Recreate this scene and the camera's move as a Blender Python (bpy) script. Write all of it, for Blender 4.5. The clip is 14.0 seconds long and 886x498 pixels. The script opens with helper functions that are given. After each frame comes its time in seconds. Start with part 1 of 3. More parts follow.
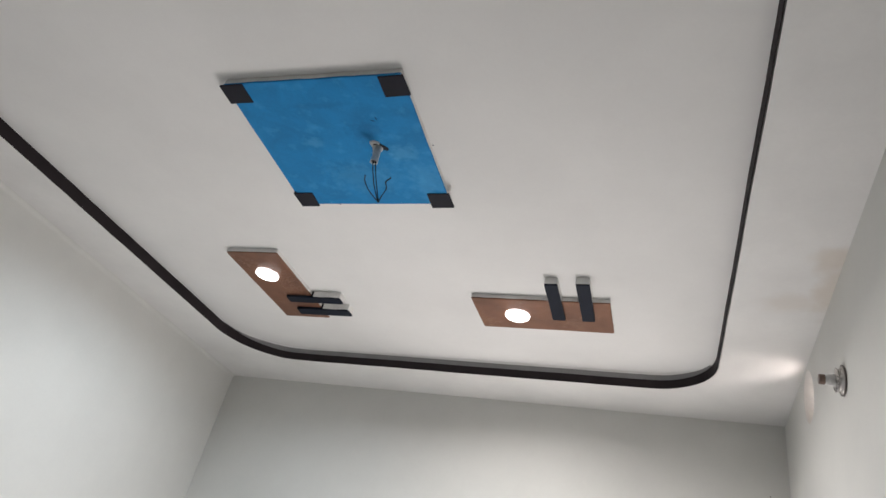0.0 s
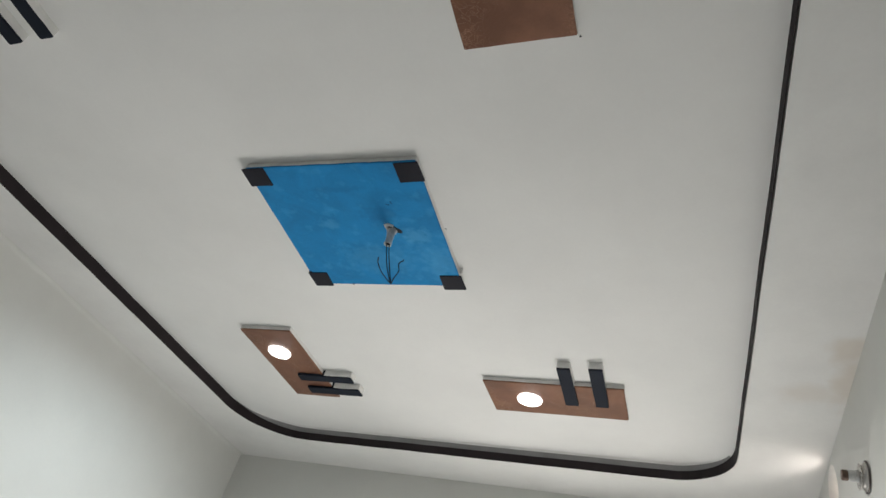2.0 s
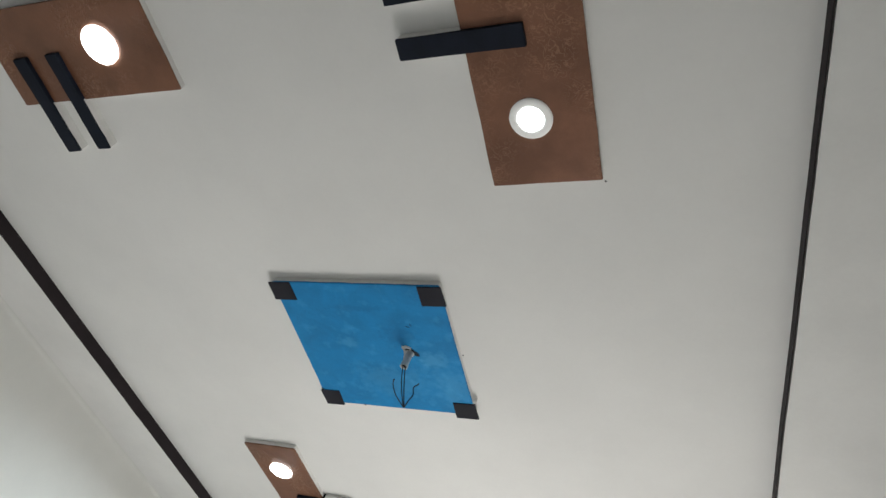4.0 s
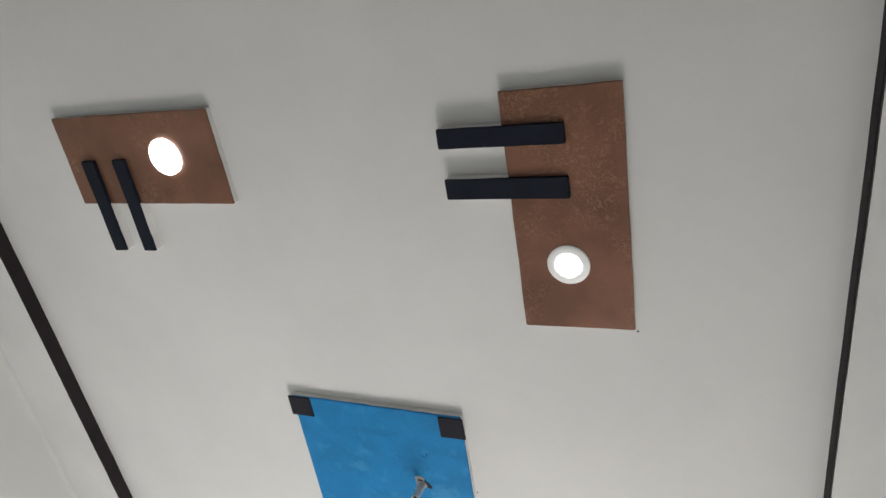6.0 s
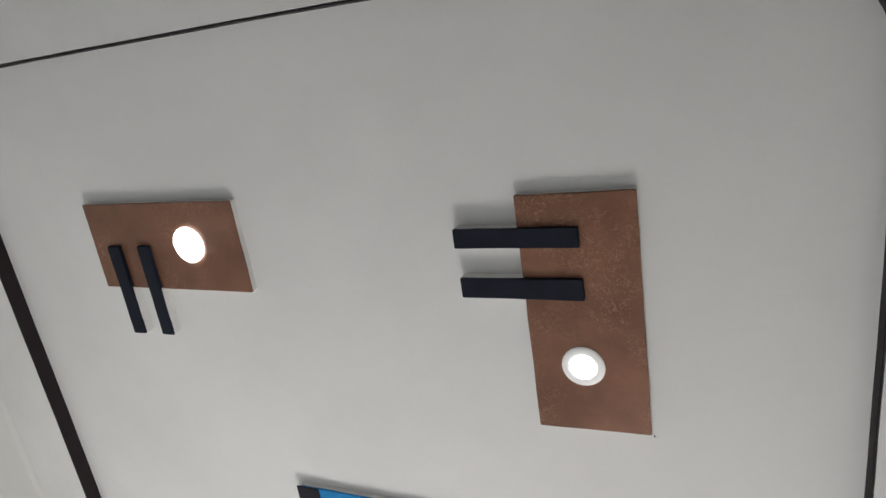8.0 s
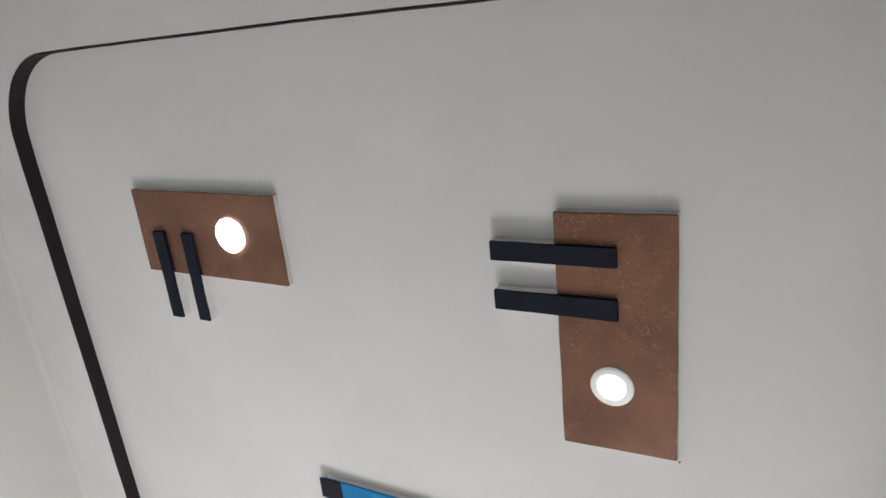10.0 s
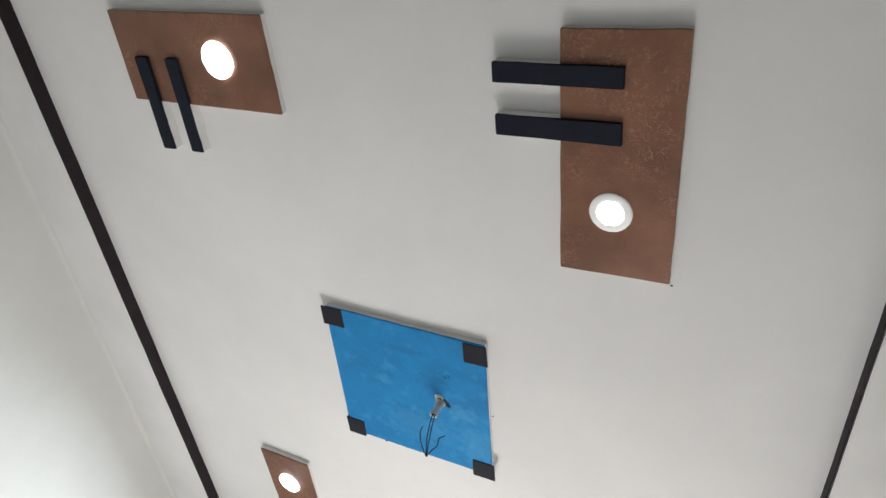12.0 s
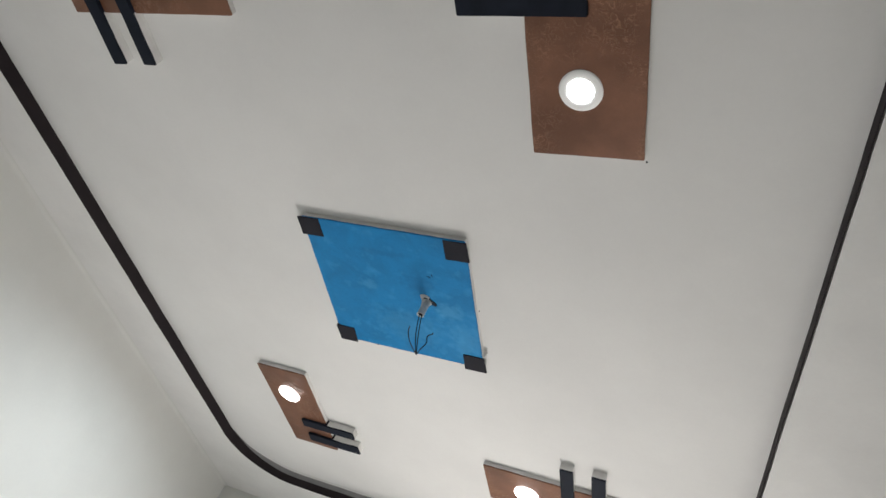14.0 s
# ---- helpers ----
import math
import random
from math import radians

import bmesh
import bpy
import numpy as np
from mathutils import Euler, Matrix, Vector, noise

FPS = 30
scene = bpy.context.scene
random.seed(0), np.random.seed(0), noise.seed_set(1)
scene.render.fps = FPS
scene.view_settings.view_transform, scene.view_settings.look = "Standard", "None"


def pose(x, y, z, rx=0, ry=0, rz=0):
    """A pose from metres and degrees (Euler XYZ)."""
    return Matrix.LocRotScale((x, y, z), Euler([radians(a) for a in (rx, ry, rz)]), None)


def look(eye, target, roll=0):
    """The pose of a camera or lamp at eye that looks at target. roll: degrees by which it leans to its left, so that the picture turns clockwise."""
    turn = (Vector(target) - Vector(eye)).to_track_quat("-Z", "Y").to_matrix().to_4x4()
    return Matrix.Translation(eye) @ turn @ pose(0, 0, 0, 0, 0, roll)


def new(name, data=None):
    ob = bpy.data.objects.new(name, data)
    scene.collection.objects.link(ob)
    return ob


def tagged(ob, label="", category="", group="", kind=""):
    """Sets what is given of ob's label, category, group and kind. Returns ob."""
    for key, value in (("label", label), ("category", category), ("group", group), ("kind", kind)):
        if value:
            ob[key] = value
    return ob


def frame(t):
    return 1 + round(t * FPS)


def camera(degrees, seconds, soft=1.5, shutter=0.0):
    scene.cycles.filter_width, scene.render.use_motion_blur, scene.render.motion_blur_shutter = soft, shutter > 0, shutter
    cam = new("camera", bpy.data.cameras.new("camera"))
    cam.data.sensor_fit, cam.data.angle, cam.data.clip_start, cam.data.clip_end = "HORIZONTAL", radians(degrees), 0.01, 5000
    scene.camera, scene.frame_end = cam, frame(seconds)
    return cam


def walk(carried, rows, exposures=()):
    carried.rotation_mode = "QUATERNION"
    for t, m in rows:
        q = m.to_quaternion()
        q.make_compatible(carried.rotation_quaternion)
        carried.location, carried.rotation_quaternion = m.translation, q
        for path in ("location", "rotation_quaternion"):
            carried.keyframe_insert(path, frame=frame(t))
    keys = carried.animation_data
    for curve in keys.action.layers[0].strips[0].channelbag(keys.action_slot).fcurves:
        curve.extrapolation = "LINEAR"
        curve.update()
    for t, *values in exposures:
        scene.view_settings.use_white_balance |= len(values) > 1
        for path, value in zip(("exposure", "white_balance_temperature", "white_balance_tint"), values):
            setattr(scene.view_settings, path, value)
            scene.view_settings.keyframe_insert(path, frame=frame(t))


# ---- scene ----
cam = camera(68.0, 14.0)
PATH = [
    (0, (0.491, 0.315, 1.548), (-0.153, 1.879, 2.615), 13.4),
    (0.5, (0.498, 0.307, 1.55), (-0.154, 1.835, 2.663), 14.1),
    (1, (0.499, 0.297, 1.547), (-0.16, 1.781, 2.715), 15.3),
    (1.5, (0.518, 0.295, 1.544), (-0.161, 1.73, 2.76), 16.2),
    (2, (0.512, 0.292, 1.554), (-0.18, 1.7, 2.795), 16.6),
    (2.5, (0.505, 0.285, 1.547), (-0.207, 1.625, 2.849), 17.3),
    (3, (0.509, 0.278, 1.545), (-0.199, 1.533, 2.932), 19.5),
    (5.5, (0.467, 0.219, 1.518), (-0.302, 1.151, 3.112), 34.9),
    (6, (0.458, 0.194, 1.52), (-0.307, 1.02, 3.174), 38.5),
    (6.5, (0.457, 0.167, 1.528), (-0.328, 0.892, 3.218), 42.9),
    (7, (0.463, 0.154, 1.526), (-0.343, 0.82, 3.231), 46.1),
    (7.5, (0.47, 0.139, 1.538), (-0.337, 0.773, 3.254), 46.9),
    (10, (0.466, 0.078, 1.548), (-0.443, 0.718, 3.21), 53.7),
    (10.5, (0.441, 0.083, 1.526), (-0.458, 0.813, 3.156), 49.8),
    (11, (0.444, 0.114, 1.527), (-0.485, 0.942, 3.092), 47.1),
    (11.5, (0.436, 0.121, 1.519), (-0.434, 1.058, 3.057), 45.0),
    (12, (0.446, 0.148, 1.534), (-0.392, 1.191, 3.021), 41.2),
    (12.5, (0.466, 0.167, 1.542), (-0.36, 1.232, 3.019), 38.8),
    (13, (0.477, 0.175, 1.547), (-0.369, 1.293, 2.973), 36.9),
    (13.5, (0.478, 0.182, 1.544), (-0.376, 1.349, 2.926), 35.1),
    (14, (0.477, 0.208, 1.546), (-0.291, 1.468, 2.896), 31.3),
]
EXPOSURES = (
    (0, 0.03, 6430, 13), (1.0, 0.03, 6420, 11), (2.5, 0.05, 6400, 6.5), (3.0, 0.06, 6400, 6.5), (5.5, 0.34, 6400, 10), (7.5, 0.45, 6360, 10.5),
    (10.0, 0.57, 6320, 12), (11.0, 0.58, 6320, 12), (12.5, 0.52, 6420, 10), (13.5, 0.45, 6450, 10), (14.0, 0.22, 6450, 10))
walk(cam, [(t, look(eye, target, lean)) for t, eye, target, lean in PATH], EXPOSURES)

# ---- world and light ----
world = bpy.data.worlds.new("world")
scene.world = world
world.use_nodes = True
wn = world.node_tree
sky = wn.nodes.new("ShaderNodeTexSky")
sky.sky_type = "NISHITA"
sky.sun_disc = False
sky.sun_elevation = radians(48)
sky.sun_rotation = radians(0)
wn.nodes["Background"].inputs["Strength"].default_value = 0.06
wn.links.new(sky.outputs[0], wn.nodes["Background"].inputs["Color"])


def area(name, m, sx, sy, watts, colour, shape="RECTANGLE", spread=180):
    lamp = bpy.data.lights.new(name, "AREA")
    lamp.shape, lamp.size, lamp.size_y = shape, sx, sy
    lamp.energy, lamp.color, lamp.spread = watts, colour, radians(spread)
    ob = new(name, lamp)
    ob.matrix_world = m
    return ob


# Daylight thrown up from the bright ground through the doorway in the far wall.
DOOR_LIGHT = area("doorway_daylight", look((0.28, 3.96, 0.62), (-1.00, 2.2, 2.5)), 1.15, 1.1, 21.0, (1.0, 0.952, 0.90), spread=120)
# Daylight that enters by the round vent hole near the ceiling.
VENT_LIGHT = area("vent_daylight", look((1.40, 3.08, 2.70), (1.10, 3.20, 2.82)), 0.28, 0.28, 5.5, (1.0, 0.91, 0.84), "DISK")
SPREAD = 162                    # cone of the downlights, in degrees
COOL, NEUTRAL, WARM = (0.82, 0.94, 1.0), (1.0, 0.965, 0.915), (1.0, 0.89, 0.77)

# ---- sizes of the room ----
X0, X1 = -2.231, 1.0455          # left and right wall
Y0, Y1 = -0.30, 3.864           # near and far wall
ZB = 2.919                      # underside of the dropped border
ZC = 2.975                      # underside of the raised middle
BAND, BAND_NORTH = 0.0535, 0.041  # height of the dark paint on the step
RISE = 0.020                    # the middle lifts a little along the far edge
ZP = 2.95                      # underside of the panels
TX0, TX1, TY0, TY1 = -1.9285, 0.7225, 0.034, 3.514   # raised middle
RADII = (0.285, 0.36, 0.285, 0.29)   # corners: far right, far left, near left, near right
EAST_SKEW = 0.019
WT = 0.2                       # wall thickness


# ---- materials ----
def mat(name, colour, rough=0.6, metal=0.0, mottle=0.06, scale=6.0, fine=120.0, bump=0.08, depth=0.002, tint=None, coat=0.0, spread=0.0, spec=0.3):
    m = bpy.data.materials.new(name)
    m.use_nodes = True
    nt = m.node_tree
    n, l = nt.nodes, nt.links
    b = n["Principled BSDF"]
    b.inputs["Roughness"].default_value = rough
    b.inputs["Metallic"].default_value = metal
    b.inputs["Specular IOR Level"].default_value = spec
    b.inputs["Coat Weight"].default_value = coat
    b.inputs["Coat Roughness"].default_value = 0.25
    co = n.new("ShaderNodeTexCoord")
    big = n.new("ShaderNodeTexNoise")
    big.inputs["Scale"].default_value = scale
    big.inputs["Detail"].default_value = 5.0
    big.inputs["Roughness"].default_value = 0.6
    big.inputs["Distortion"].default_value = spread
    small = n.new("ShaderNodeTexNoise")
    small.inputs["Scale"].default_value = fine
    small.inputs["Detail"].default_value = 3.0
    for t in (big, small):
        l.new(co.outputs["Object"], t.inputs["Vector"])
    ramp = n.new("ShaderNodeValToRGB")
    other = tint or tuple(c * (1 - 2.2 * mottle) for c in colour)
    ramp.color_ramp.elements[0].position, ramp.color_ramp.elements[1].position = 0.32, 0.62
    ramp.color_ramp.elements[0].color = (*other, 1)
    ramp.color_ramp.elements[1].color = (*colour, 1)
    l.new(big.outputs["Fac"], ramp.inputs["Fac"])
    mix = n.new("ShaderNodeMix")
    mix.data_type, mix.blend_type = "RGBA", "MULTIPLY"
    mix.inputs["Factor"].default_value = mottle
    l.new(ramp.outputs["Color"], mix.inputs["A"])
    l.new(small.outputs["Fac"], mix.inputs["B"])
    l.new(mix.outputs["Result"], b.inputs["Base Color"])
    rr = n.new("ShaderNodeMapRange")
    rr.inputs["To Min"].default_value, rr.inputs["To Max"].default_value = max(rough - 0.08, 0.05), min(rough + 0.08, 1)
    l.new(big.outputs["Fac"], rr.inputs["Value"])
    l.new(rr.outputs["Result"], b.inputs["Roughness"])
    bp = n.new("ShaderNodeBump")
    bp.inputs["Strength"].default_value, bp.inputs["Distance"].default_value = bump, depth
    l.new(small.outputs["Fac"], bp.inputs["Height"])
    l.new(bp.outputs["Normal"], b.inputs["Normal"])
    return m


def glow(name, colour, strength):
    m = bpy.data.materials.new(name)
    m.use_nodes = True
    b = m.node_tree.nodes["Principled BSDF"]
    b.inputs["Base Color"].default_value = (0.85, 0.85, 0.83, 1)
    b.inputs["Roughness"].default_value = 0.4
    b.inputs["Emission Color"].default_value = (*colour, 1)
    b.inputs["Emission Strength"].default_value = strength
    return m


def trowelled(name, colour, tint):
    """Copper-brown emulsion with trowel ridges left under it."""
    m = mat(name, colour, 0.40, 0.25, 0.14, 7.0, 160.0, 0.18, 0.002, tint, 0.15)
    n, l = m.node_tree.nodes, m.node_tree.links
    b = n["Principled BSDF"]
    co = n["Texture Coordinate"]
    where = n.new("ShaderNodeTexNoise")
    where.inputs["Scale"].default_value = 5.0
    gate = n.new("ShaderNodeMapRange")
    gate.inputs["From Min"].default_value, gate.inputs["From Max"].default_value = 0.43, 0.60
    wander = n.new("ShaderNodeTexNoise")
    wander.inputs["Scale"].default_value, wander.inputs["Detail"].default_value, wander.inputs["Distortion"].default_value = 52.0, 2.5, 1.2
    centred = n.new("ShaderNodeMath")
    centred.operation, centred.inputs[1].default_value = "SUBTRACT", 0.5
    fold = n.new("ShaderNodeMath")
    fold.operation = "ABSOLUTE"
    ridge = n.new("ShaderNodeMapRange")
    ridge.interpolation_type = "SMOOTHSTEP"
    ridge.inputs["From Max"].default_value, ridge.inputs["To Min"].default_value, ridge.inputs["To Max"].default_value = 0.055, 1.0, 0.0
    l.new(wander.outputs["Fac"], centred.inputs[0])
    l.new(centred.outputs[0], fold.inputs[0])
    l.new(fold.outputs[0], ridge.inputs["Value"])
    times = n.new("ShaderNodeMath")
    times.operation = "MULTIPLY"
    l.new(co.outputs["Object"], where.inputs["Vector"])
    l.new(co.outputs["Object"], wander.inputs["Vector"])
    l.new(where.outputs["Fac"], gate.inputs["Value"])
    l.new(gate.outputs["Result"], times.inputs[0])
    l.new(ridge.outputs["Result"], times.inputs[1])
    bp = n.new("ShaderNodeBump")
    bp.inputs["Strength"].default_value, bp.inputs["Distance"].default_value = 0.55, 0.0016
    l.new(times.outputs[0], bp.inputs["Height"])
    l.new(n["Bump"].outputs["Normal"], bp.inputs["Normal"])
    l.new(bp.outputs["Normal"], b.inputs["Normal"])
    # highlights along the tops of the ridges, put into the colour as a paler copper
    crest = n.new("ShaderNodeMapRange")
    crest.inputs["From Min"].default_value, crest.inputs["From Max"].default_value, crest.inputs["To Max"].default_value = 0.30, 1.00, 0.38
    l.new(times.outputs[0], crest.inputs["Value"])
    glint = n.new("ShaderNodeMix")
    glint.data_type = "RGBA"
    glint.inputs["B"].default_value = (0.46, 0.255, 0.15, 1)
    l.new(crest.outputs["Result"], glint.inputs["Factor"])
    l.new(b.inputs["Base Color"].links[0].from_socket, glint.inputs["A"])
    l.new(glint.outputs["Result"], b.inputs["Base Color"])
    return m


def stain(m, spots, colour, z, scale=7.0):
    """Old damp marks: each spot is (x, y, radius along x, radius along y, strength), ragged at its rim."""
    n, l = m.node_tree.nodes, m.node_tree.links
    co = n["Texture Coordinate"]
    rag = n.new("ShaderNodeTexNoise")
    rag.inputs["Scale"].default_value, rag.inputs["Detail"].default_value = scale, 4.0
    l.new(co.outputs["Object"], rag.inputs["Vector"])
    total = None
    for x, y, rx, ry, strength in spots:
        mp = n.new("ShaderNodeMapping")
        mp.vector_type = "TEXTURE"
        mp.inputs["Location"].default_value = (x, y, z)
        mp.inputs["Scale"].default_value = (rx, ry, 1.0)
        l.new(co.outputs["Object"], mp.inputs["Vector"])
        ln = n.new("ShaderNodeVectorMath")
        ln.operation = "LENGTH"
        l.new(mp.outputs["Vector"], ln.inputs[0])
        ad = n.new("ShaderNodeMath")
        ad.operation = "MULTIPLY_ADD"
        ad.inputs[1].default_value, ad.inputs[2].default_value = 1.7, -0.85
        l.new(rag.outputs["Fac"], ad.inputs[0])
        su = n.new("ShaderNodeMath")
        l.new(ln.outputs["Value"], su.inputs[0])
        l.new(ad.outputs[0], su.inputs[1])
        mr = n.new("ShaderNodeMapRange")
        mr.interpolation_type = "SMOOTHSTEP"
        mr.inputs["From Min"].default_value, mr.inputs["From Max"].default_value = 0.25, 1.05
        mr.inputs["To Min"].default_value, mr.inputs["To Max"].default_value = strength, 0.0
        l.new(su.outputs[0], mr.inputs["Value"])
        if total is None:
            total = mr.outputs["Result"]
        else:
            mx = n.new("ShaderNodeMath")
            mx.operation = "MAXIMUM"
            l.new(total, mx.inputs[0])
            l.new(mr.outputs["Result"], mx.inputs[1])
            total = mx.outputs[0]
    mix = n.new("ShaderNodeMix")
    mix.data_type = "RGBA"
    mix.inputs["B"].default_value = (*colour, 1)
    b = n["Principled BSDF"]
    l.new(b.inputs["Base Color"].links[0].from_socket, mix.inputs["A"])
    l.new(total, mix.inputs["Factor"])
    l.new(mix.outputs["Result"], b.inputs["Base Color"])


M_CEIL = mat("ceiling_paint", (0.793, 0.782, 0.768), 0.75, 0, 0.03, 1.6, 90, 0.06, 0.0015)
M_BORDER = mat("border_paint", (0.793, 0.782, 0.768), 0.75, 0, 0.04, 2.4, 90, 0.06, 0.0015)
stain(M_BORDER, ((1.005, 2.36, 0.085, 0.12, 0.44), (1.05, 2.54, 0.085, 0.26, 0.44), (0.91, 2.64, 0.12, 0.09, 0.24)), (0.56, 0.465, 0.36), ZB)
M_WALL = mat("wall_paint", (0.705, 0.703, 0.676), 0.62, 0, 0.03, 1.8, 70, 0.06, 0.0015)
# Unseen near wall made dark so that less light bounces onto the ceiling.
M_UNSEEN_DARK = mat("unseen_dark_wall", (0.14, 0.137, 0.133), 0.6, 0, 0.05, 2.0, 70, 0.06, 0.0015)
M_FLOOR = mat("floor_tile_stone", (0.60, 0.59, 0.585), 0.35, 0, 0.08, 3.0, 60, 0.03, 0.001)
M_BAND = mat("dark_band_paint", (0.030, 0.0235, 0.026), 0.65, 0, 0.10, 10, 140, 0.10, 0.0015, spec=0.12)
# Plaster greyed so that its colour carries the shade above the band.
M_EDGE_SHADE = mat("edge_plaster_shade", (0.27, 0.265, 0.27), 0.85, 0, 0.08, 8, 140, 0.15, 0.0015)
M_SIDE = mat("plaster_side", (0.82, 0.81, 0.795), 0.85, 0, 0.06, 14, 160, 0.2, 0.002)
M_BROWN = trowelled("copper_brown_paint", (0.246, 0.111, 0.064), (0.168, 0.074, 0.042))
M_BLACK = mat("black_paint", (0.014, 0.018, 0.030), 0.6, 0, 0.12, 18, 200, 0.12, 0.0015, spec=0.12)
M_PATCH = mat("charcoal_paint", (0.022, 0.021, 0.029), 0.6, 0, 0.10, 18, 200, 0.12, 0.0015, spec=0.15)
M_BLUE = mat("blue_emulsion", (0.010, 0.240, 0.565), 0.55, 0, 0.14, 8, 150, 0.14, 0.002, (0.006, 0.190, 0.455), 0.0, 0.6, 0.25)
n_, l_ = M_BLUE.node_tree.nodes, M_BLUE.node_tree.links
dab = n_.new("ShaderNodeTexNoise")
dab.inputs["Scale"].default_value, dab.inputs["Detail"].default_value, dab.inputs["Roughness"].default_value = 17.0, 4.0, 0.55
l_.new(n_["Texture Coordinate"].outputs["Object"], dab.inputs["Vector"])
cut = n_.new("ShaderNodeMapRange")
cut.inputs["From Min"].default_value, cut.inputs["From Max"].default_value, cut.inputs["To Max"].default_value = 0.56, 0.74, 0.35
l_.new(dab.outputs["Fac"], cut.inputs["Value"])
pale = n_.new("ShaderNodeMix")
pale.data_type = "RGBA"
pale.inputs["B"].default_value = (0.075, 0.38, 0.70, 1)
l_.new(cut.outputs["Result"], pale.inputs["Factor"])
l_.new(n_["Mix"].outputs["Result"], pale.inputs["A"])
l_.new(pale.outputs["Result"], n_["Principled BSDF"].inputs["Base Color"])
stain(M_BLUE, ((-0.345, 1.81, 0.07, 0.05, 0.34), (-0.30, 1.95, 0.09, 0.13, 0.24), (-0.648, 1.742, 0.045, 0.030, 0.28), (-0.52, 1.93, 0.20, 0.10, 0.18)), (0.12, 0.44, 0.74), ZP, 38.0)
stain(M_BLUE, ((-0.44, 1.70, 0.10, 0.045, 0.45), (-0.56, 1.58, 0.14, 0.018, 0.35), (-0.70, 1.86, 0.06, 0.05, 0.25)), (0.004, 0.13, 0.33), ZP, 38.0)
M_RING = glow("led_rim", (1.0, 0.98, 0.95), 0.10)
M_RING_HOT = glow("led_rim_bright", (0.96, 0.98, 1.0), 5.0)
M_LED = glow("led_face", (0.985, 0.985, 1.0), 14.0)
M_PIPE = mat("grey_conduit", (0.80, 0.80, 0.78), 0.45, 0, 0.2, 40, 200, 0.1, 0.001, (0.46, 0.46, 0.46))
M_WIRE = mat("dark_wire", (0.020, 0.022, 0.030), 0.45, 0, 0.1, 60, 300, 0.05, 0.0005)
M_HOLE_SHADE_NAIL = mat("hole_shade_and_nail", (0.040, 0.045, 0.060), 0.9, 0, 0.3, 60, 200, 0.3, 0.002)
M_STEEL = mat("dark_steel", (0.16, 0.14, 0.13), 0.35, 0.9, 0.08, 30, 200, 0.03, 0.0005)
M_CHROME = mat("chrome", (0.50, 0.48, 0.46), 0.28, 1.0, 0.04, 20, 200, 0.02, 0.0005)
M_BRONZE = mat("bronze_cap", (0.17, 0.12, 0.10), 0.3, 0.8, 0.1, 40, 200, 0.05, 0.0005)
M_VENT = mat("vent_plaster", (0.82, 0.79, 0.76), 0.8, 0, 0.05, 14, 120, 0.15, 0.002)
M_WOOD = mat("door_frame_paint", (0.55, 0.53, 0.50), 0.5, 0, 0.06, 8, 120, 0.05, 0.001)


# ---- mesh helpers ----
def part(name, bm, material, parent=None, label=""):
    me = bpy.data.meshes.new(name)
    bmesh.ops.recalc_face_normals(bm, faces=bm.faces)
    bm.to_mesh(me)
    bm.free()
    for m in (material if isinstance(material, (list, tuple)) else [material]):
        me.materials.append(m)
    ob = new(name, me)
    if parent is not None:
        ob.parent = parent
    if label:
        tagged(ob, label)
    return ob


def box(bm, x0, x1, y0, y1, z0, z1):
    v = [bm.verts.new(p) for p in ((x0, y0, z0), (x1, y0, z0), (x1, y1, z0), (x0, y1, z0), (x0, y0, z1), (x1, y0, z1), (x1, y1, z1), (x0, y1, z1))]
    for f in ((0, 3, 2, 1), (4, 5, 6, 7), (0, 1, 5, 4), (1, 2, 6, 5), (2, 3, 7, 6), (3, 0, 4, 7)):
        bm.faces.new([v[i] for i in f])


def lathe(bm, rows, seg=40, m=None):
    """Rows of (radius, height) turned about z; closed at both ends."""
    rings = []
    for r, z in rows:
        rings.append([bm.verts.new((r * math.cos(2 * math.pi * i / seg), r * math.sin(2 * math.pi * i / seg), z)) for i in range(seg)])
    for a, b in zip(rings, rings[1:]):
        for i in range(seg):
            bm.faces.new((a[i], a[(i + 1) % seg], b[(i + 1) % seg], b[i])).smooth = True
    bm.faces.new(rings[0][::-1])
    bm.faces.new(rings[-1])
    if m is not None:
        bmesh.ops.transform(bm, matrix=m, verts=bm.verts)


def wobble(x, y, seed, size=0.0015, freq=14.0):
    v = noise.noise_vector(Vector((x * freq, y * freq, seed)))
    return v.x * size, v.y * size


